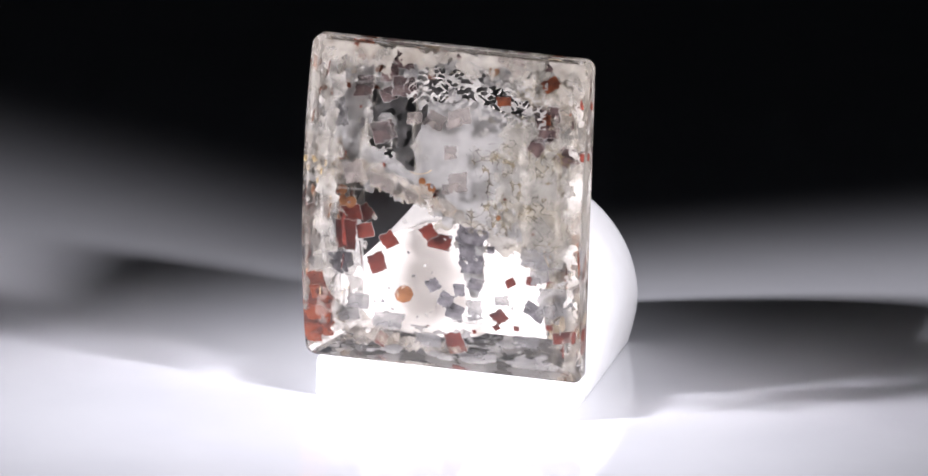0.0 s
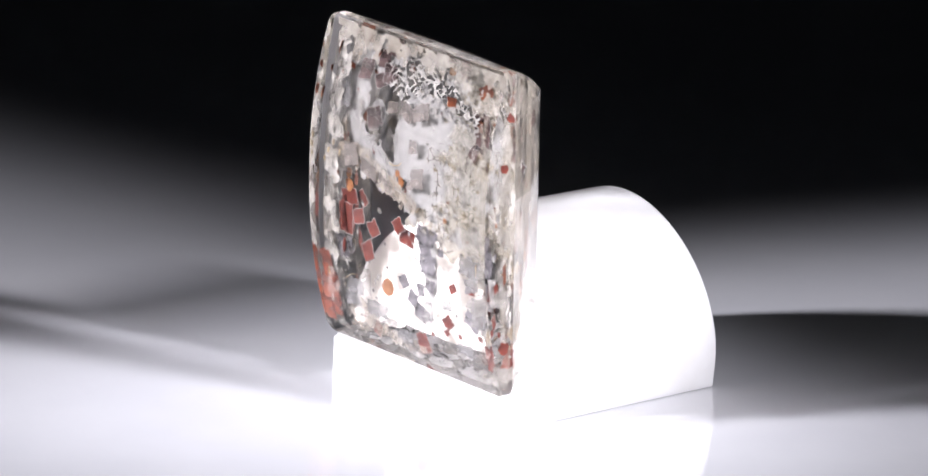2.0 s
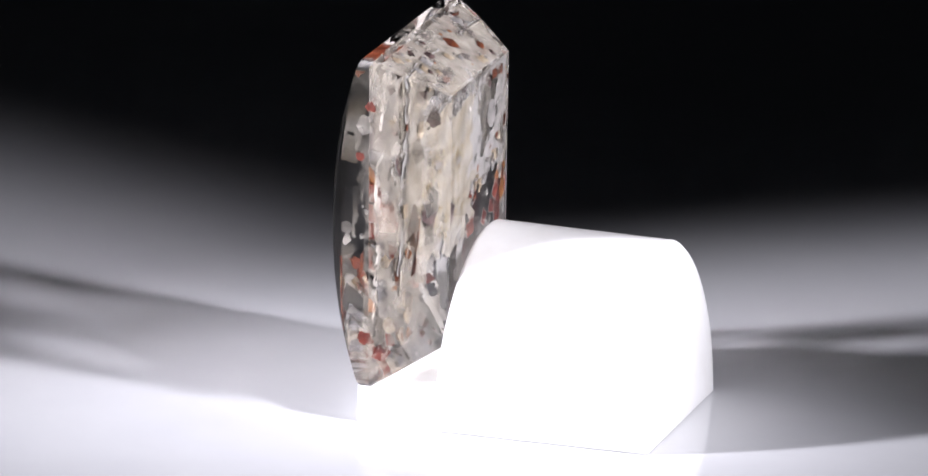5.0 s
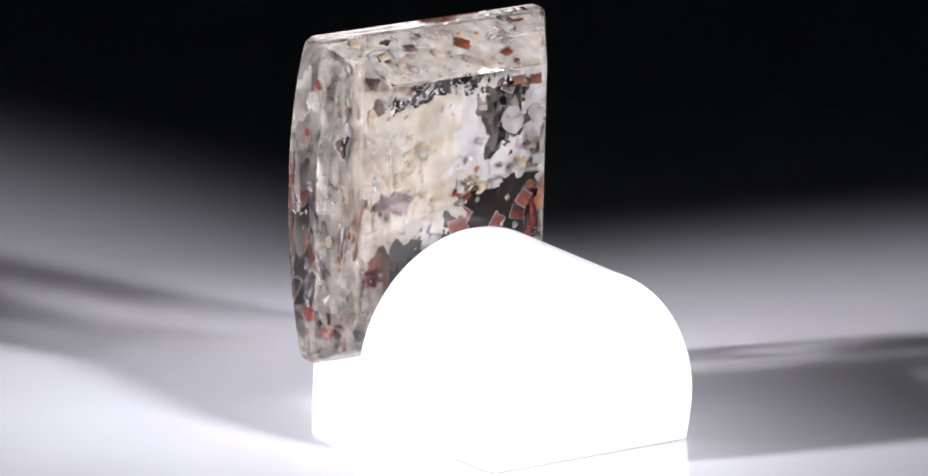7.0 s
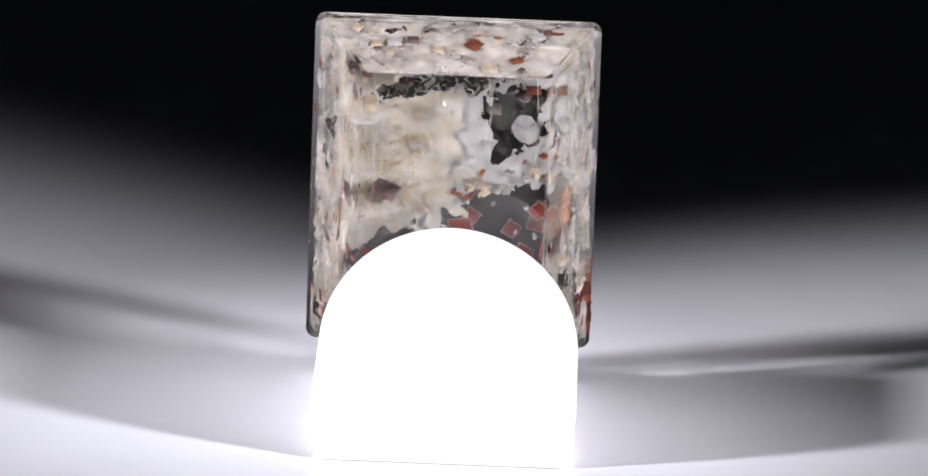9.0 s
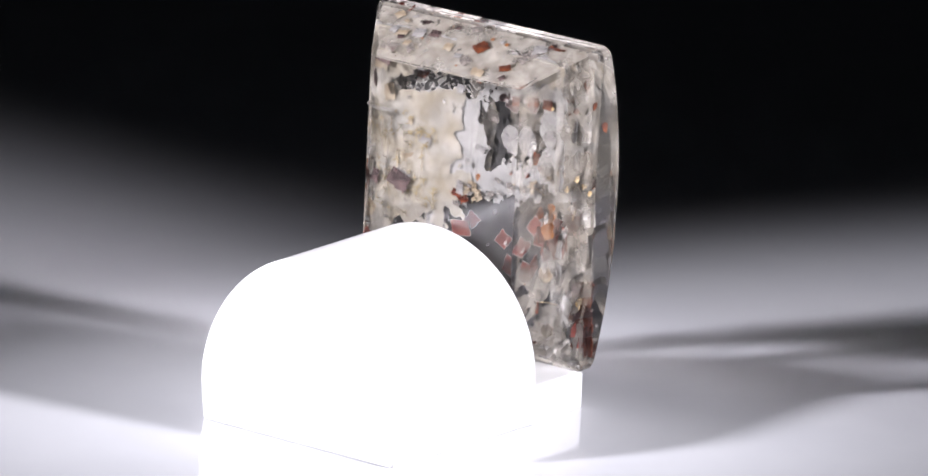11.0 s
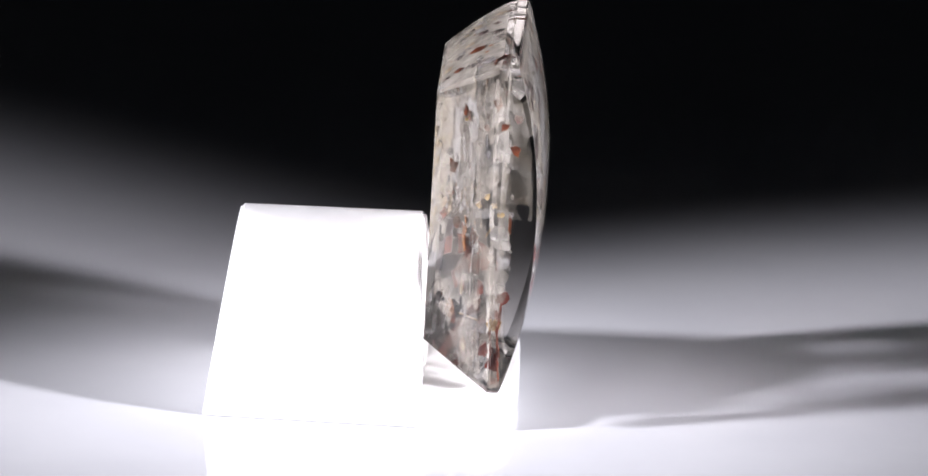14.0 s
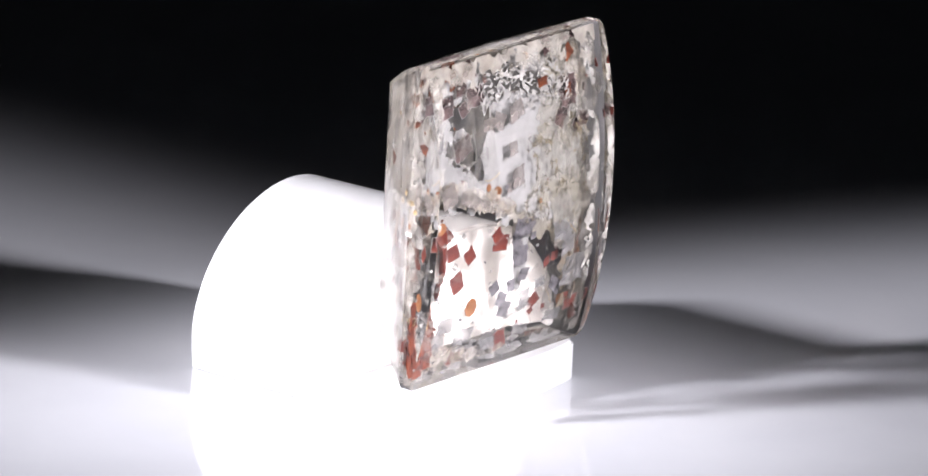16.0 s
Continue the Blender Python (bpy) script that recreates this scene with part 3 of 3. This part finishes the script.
    # added sheet: dims what passes the lower half, for a deeper floor shadow
    veil(root, "shade_veil", lower_field, -1.6, SHADE_FILM, "thin dark film added in the clear lower half to deepen the stone's shadow", step=0.25, box=(-11, 12, 4.4, 21.6))
    # seen from behind: plates along the upper slope and against the sandy layer
    plates(root, "brown_flake", [(9.6, 31.6, 1.7, 0.9, 0), (6.3, 31.9, 1.2, 0.7, 0), (4.3, 31.9, 1.4, 0.5, 0), (6.2, 30.7, 1.3, 1.2, 30), (-7.9, 31.3, 0.7, 1.0, 10), (1.0, 31.5, 0.6, 0.5, 0), (-2.6, 31.6, 0.9, 0.4, 0)],
           BROWN, -3.0, rng, "purplish brown mica flake", ragged=0.14, jitter=0.4)
    plates(root, "brown_flake", [(6.5, 18.3, 2.2, 1.6, 25), (9.2, 18.2, 0.9, 1.3, 10), (8.6, 29.1, 1.8, 1.2, 10)], BROWN, -1.2, rng, "purplish brown mica flake", ragged=0.08, tilt=2, jitter=0.02)
    plates(root, "rust_flake", [(-6.2, 29.3, 1.1, 0.6, 10), (-1.8, 29.0, 0.6, 0.7, 10), (-6.2, 27.8, 1.3, 0.9, 0), (-8.0, 27.7, 1.1, 0.9, 0), (4.8, 30.5, 0.6, 0.8, 0), (12.4, 26.8, 0.4, 0.6, 0)],
           RUST, -1.6, rng, "rust-brown mineral flake", ragged=0.12, jitter=0.2)
    flakes(root, "pebble_flake", [(-5.6, 24.2, 1.9, 30), (-8.2, 24.6, 1.4, 60), (-9.2, 12.6, 1.5, 20)], ASH, (9, 10), 0.09, -1.75, rng, "smooth pale grey pebble-like flake", jitter=0.1)
    plates(root, "red_flake", [(9.6, 12.5, 0.7, 1.1, 0), (8.0, 12.5, 0.9, 0.8, 0), (-7.0, 16.9, 1.2, 1.4, 30)], RED, -1.5, rng, red, PALE, jitter=0.2)
    for name, mat, label, lo in (("ash_flake", ASH, "dull ash-grey flake", -3), ("sand_flake", SAND, "dull sandy beige flake", 4)):
        rows = [(rng.uniform(lo, 11), rng.uniform(18, 30), rng.uniform(0.5, 1.7), rng.uniform(0.5, 1.5), rng.uniform(-30, 30)) for _ in range(6)]
        plates(root, name, rows, mat, -1.55, rng, label, ragged=0.12, tilt=1.5, jitter=0.02)
    # the gravelly band across the stone, with iron stains in it
    gravel = random.Random(21)
    for name, mat, count, label in (("taupe_grain", TAUPE, 16, "small taupe grain in the gravelly band"), ("sand_grain", SAND, 14, "small sandy grain in the gravelly band"),
                                    ("frost_grain", FROST, 9, "white splinter in the gravelly band"), ("ember_grain", EMBER, 7, "small iron-stained grain")):
        rows = []
        for _ in range(count):
            x = gravel.uniform(-10, 1.5)
            size = gravel.uniform(0.3, 1.0)
            rows.append((x, 18.4 - 0.34 * x + gravel.uniform(-1.0, 1.0), size, size * gravel.uniform(0.4, 1.0), gravel.uniform(-40, 60)))
        plates(root, name, rows, mat, -1.5, gravel, label, ragged=0.16, tilt=25, jitter=0.5)
    # bright fracture chips scattered through the stone
    chips = [(rng.uniform(-10.8, 12), rng.uniform(5, 31), rng.uniform(0.2, 0.55), rng.uniform(0, 90)) for _ in range(45)]
    for k in range(5):
        flakes(root, "fracture_chip", chips[k * 9:k * 9 + 9], SILVER, (3, 4, 5), 0.4, -4.4 + 1.0 * k, rng, "bright silvery fracture chip", tilt=50)
    # stained flakes low in the stone, seen from behind
    flakes(root, "sand_flake", [(10.6, 10.0, 1.3, 20), (11.4, 11.4, 1.6, 60), (11.2, 15.3, 1.3, 35), (10.4, 8.0, 1.2, 10), (-9.6, 7.6, 1.3, 70), (-9.9, 12.4, 1.2, 10)], SAND, (5, 6, 7), 0.35, -1.4, rng, "dull sandy beige flake", jitter=0.3)
    flakes(root, "orange_flake", [(9.9, 8.4, 0.8, 20), (10.8, 15.4, 0.8, 60), (-8.7, 16.6, 1.2, 30), (-9.4, 17.6, 0.9, 10), (-10.2, 18.6, 0.7, 50)], ORANGE, (5, 6, 7), 0.35, -1.2, rng, "orange iron-stained spot", jitter=0.2)
    upper = random.Random(31)
    for name, count, mat, label in (("brown_flake", 5, BROWN, "purplish brown mica flake"), ("taupe_flake", 8, TAUPE, "dull taupe mica flake"), ("ash_flake", 7, ASH, "dull ash-grey flake"),
                                    ("rust_flake", 2, RUST, "rust-brown mineral flake"), ("sand_flake", 6, SAND, "dull sandy beige flake")):
        slope_plates(root, name, count, mat, upper, label)
    slope_plates(root, "orange_speck", 4, ORANGE, upper, "small orange iron speck", 0.15, 0.4)
    # flakes along both flanks
    more = random.Random(11)
    side_flakes(root, "red_flake", -1, [(-2.9, 15.3, 1.9), (-1.5, 16.2, 1.2), (-1.2, 13.4, 1.4), (-3.0, 12.6, 1.0), (-2.0, 14.6, 1.3)], RED, more, "brick-red mineral flake by the flank", ragged=0.16, tall=1.35, deep=1.7)
    side_flakes(root, "red_flake", -1, [(-4.0, 6.4, 1.2), (-3.3, 7.4, 0.9)], RED, more, "brick-red mineral flake at the flank", ragged=0.32, tall=1.2)
    side_flakes(root, "gold_fleck", -1, [(-3.8, 20.4, 0.6), (-4.3, 19.7, 0.5), (-2.4, 20.1, 0.5), (-4.1, 9.7, 0.7), (-3.1, 21.1, 0.4), (-1.0, 27.6, 0.3)], GOLD, more, "golden mineral fleck", ragged=0.5, deep=0.6)
    # frosted flakes; their white also stands in for the left flank's lit look
    side_flakes(root, "frost_flake", -1, [(-3.9, 28.6, 1.5), (-4.2, 25.4, 1.6), (-3.6, 22.6, 1.4), (-4.2, 17.6, 1.3), (-4.0, 13.6, 1.7), (-2.0, 9.0, 1.9), (-3.1, 6.8, 1.0), (-1.8, 11.3, 1.3), (-1.2, 14.0, 1.3), (-0.9, 22.5, 1.6)], FROST, more, "white frosted flake at the flank", tall=1.5, deep=0.5, ragged=0.3)
    side_flakes(root, "brown_flake", -1, [(-4.3, 27.6, 0.55), (-2.8, 27.2, 0.45), (0.0, 23.0, 0.9), (-0.6, 18.2, 0.9), (-3.9, 29.5, 0.9), (-5.2, 25.6, 0.7), (-0.6, 9.6, 0.7)], RUST, more, "rust-brown speck", ragged=0.35, tall=1.3)
    side_flakes(root, "red_flake", 1, [(-5.0, 24.2, 0.9), (-4.3, 7.9, 1.3), (-3.3, 6.6, 1.3), (0.3, 13.2, 0.9), (-4.4, 28.6, 0.7)], RED, more, "brick-red mineral flake at the flank", ragged=0.32)
    side_flakes(root, "rust_streak", 1, [(-1.0, 16.4, 0.8), (-2.0, 13.4, 0.5), (-4.6, 14.8, 0.35)], RUST, more, "long rust-red streak", ragged=0.35, tall=6.5)
    side_flakes(root, "frost_flake", 1, [(-1.0, 24.5, 1.4), (0.2, 20.0, 1.5), (-3.0, 21.0, 1.2), (-0.8, 10.0, 1.7), (-2.4, 9.0, 1.2), (-4.9, 27.0, 1.0), (0.0, 17.0, 1.0)], FROST, more, "white frosted flake at the flank", tall=1.8, deep=0.6)
    side_flakes(root, "brown_flake", 1, [(0.2, 27.3, 1.1), (-3.0, 30.2, 0.8), (-1.2, 12.0, 0.7), (-2.6, 26.4, 0.6)], BROWN, more, "purplish brown mica flake", tall=1.4)
    side_flakes(root, "sand_flake", 1, [(-1.5, 11.5, 1.5), (-2.6, 9.0, 1.2), (-0.5, 13.2, 0.9), (-3.0, 14.6, 0.8)], SAND, more, "dull sandy beige flake", ragged=0.3, tall=1.3)
    side_flakes(root, "orange_flake", 1, [(-1.8, 8.0, 0.7), (-2.2, 12.4, 0.5), (-1.2, 15.4, 0.6)], ORANGE, more, "orange iron-stained spot", ragged=0.35, tall=1.3)
    for side in (-1, 1):
        rows = [(more.uniform(-5.2, 0.4), more.uniform(9.5, 28), more.uniform(0.2, 0.6)) for _ in range(9)]
        side_flakes(root, "fracture_chip", side, rows, SILVER, more, "bright silvery fracture chip", ragged=0.5, tall=1.5, deep=0.3)
    # fine specks throughout
    dust = random.Random(41)
    for name, mat, count, label in (("pale_speck", PALE, 26, "tiny pale speck"), ("dark_speck", GREY, 18, "tiny dark grey speck"), ("rust_speck", RUST, 14, "tiny rust-red speck")):
        rows = []
        for _ in range(count):
            size = dust.uniform(0.12, 0.34)
            rows.append((dust.uniform(-11, 12), dust.uniform(5, 31.5), size, size * dust.uniform(0.4, 1.0), dust.uniform(-45, 45)))
        plates(root, name, rows, mat, -2.9, dust, label, ragged=0.15, tilt=40, jitter=1.2)
    # golden fibres
    for x, y, z, length, h in ((-10.2, -3.0, 9.6, 2.0, (0.1, 0.9, 0.5)),
                               (9.8, -3.8, 14.2, 1.9, (-0.3, 0.8, 0.5)), (-3.0, -2.6, 21.0, 2.1, (1, 0.0, -0.35)), (-8.0, -1.8, 19.5, 2.3, (0.8, 0.1, 0.5)), (8.4, -2.0, 8.2, 1.8, (-0.6, 0.2, 0.8)), (-9.8, -4.2, 18.4, 1.6, (0.2, 0.9, -0.4))):
        fibre(root, (x, y, z), h, length, rng)
    # broad glassy cracks
    for x, y, z, size, rx, rz in ((-9.5, -3.8, 19.2, 2.6, 82, 5), (10.8, -1.4, 24.5, 2.2, 86, -4), (-7, -3, 28.5, 2.0, 60, 20), (3, -2.5, 8.5, 2.4, 70, 8), (10.2, -3.6, 12, 2.0, 40, 60)):
        pts = flake_outline(size, 9, 0.3, 0.25, rng, 1.3)
        ob = part("crack", slab([(a * MM, b * MM) for a, b in pts], -0.01 * MM, 0.01 * MM), CRACK, root, "broad glassy internal crack")
        ob.matrix_basis = Matrix.Translation(inside(x, y, z, 1.0 * size) * MM - BASE) @ pose(0, 0, 0, rx, 0, rz)
    return root


room()
STAND = stand()
GEM = gemstone()


# ---- the turntable's turn, carried by all that stands on it ----
def motions():
    turns = [-14.75, -33.07, -51.45, -69.89, -88.36, -106.85, -125.34, -143.82, -162.28, -180.7, -199.07, -217.36, -235.57, -253.68, -271.67, -289.53, -307.24]
    for thing, at in ((STAND, Vector((0, 0, 0))), (GEM, BASE + Vector((-0.13, 0, 0)) * MM)):
        walk(thing, [(float(t), pose(0, 0, 0, 0, 0, a) @ Matrix.Translation(at)) for t, a in enumerate(turns)])


motions()
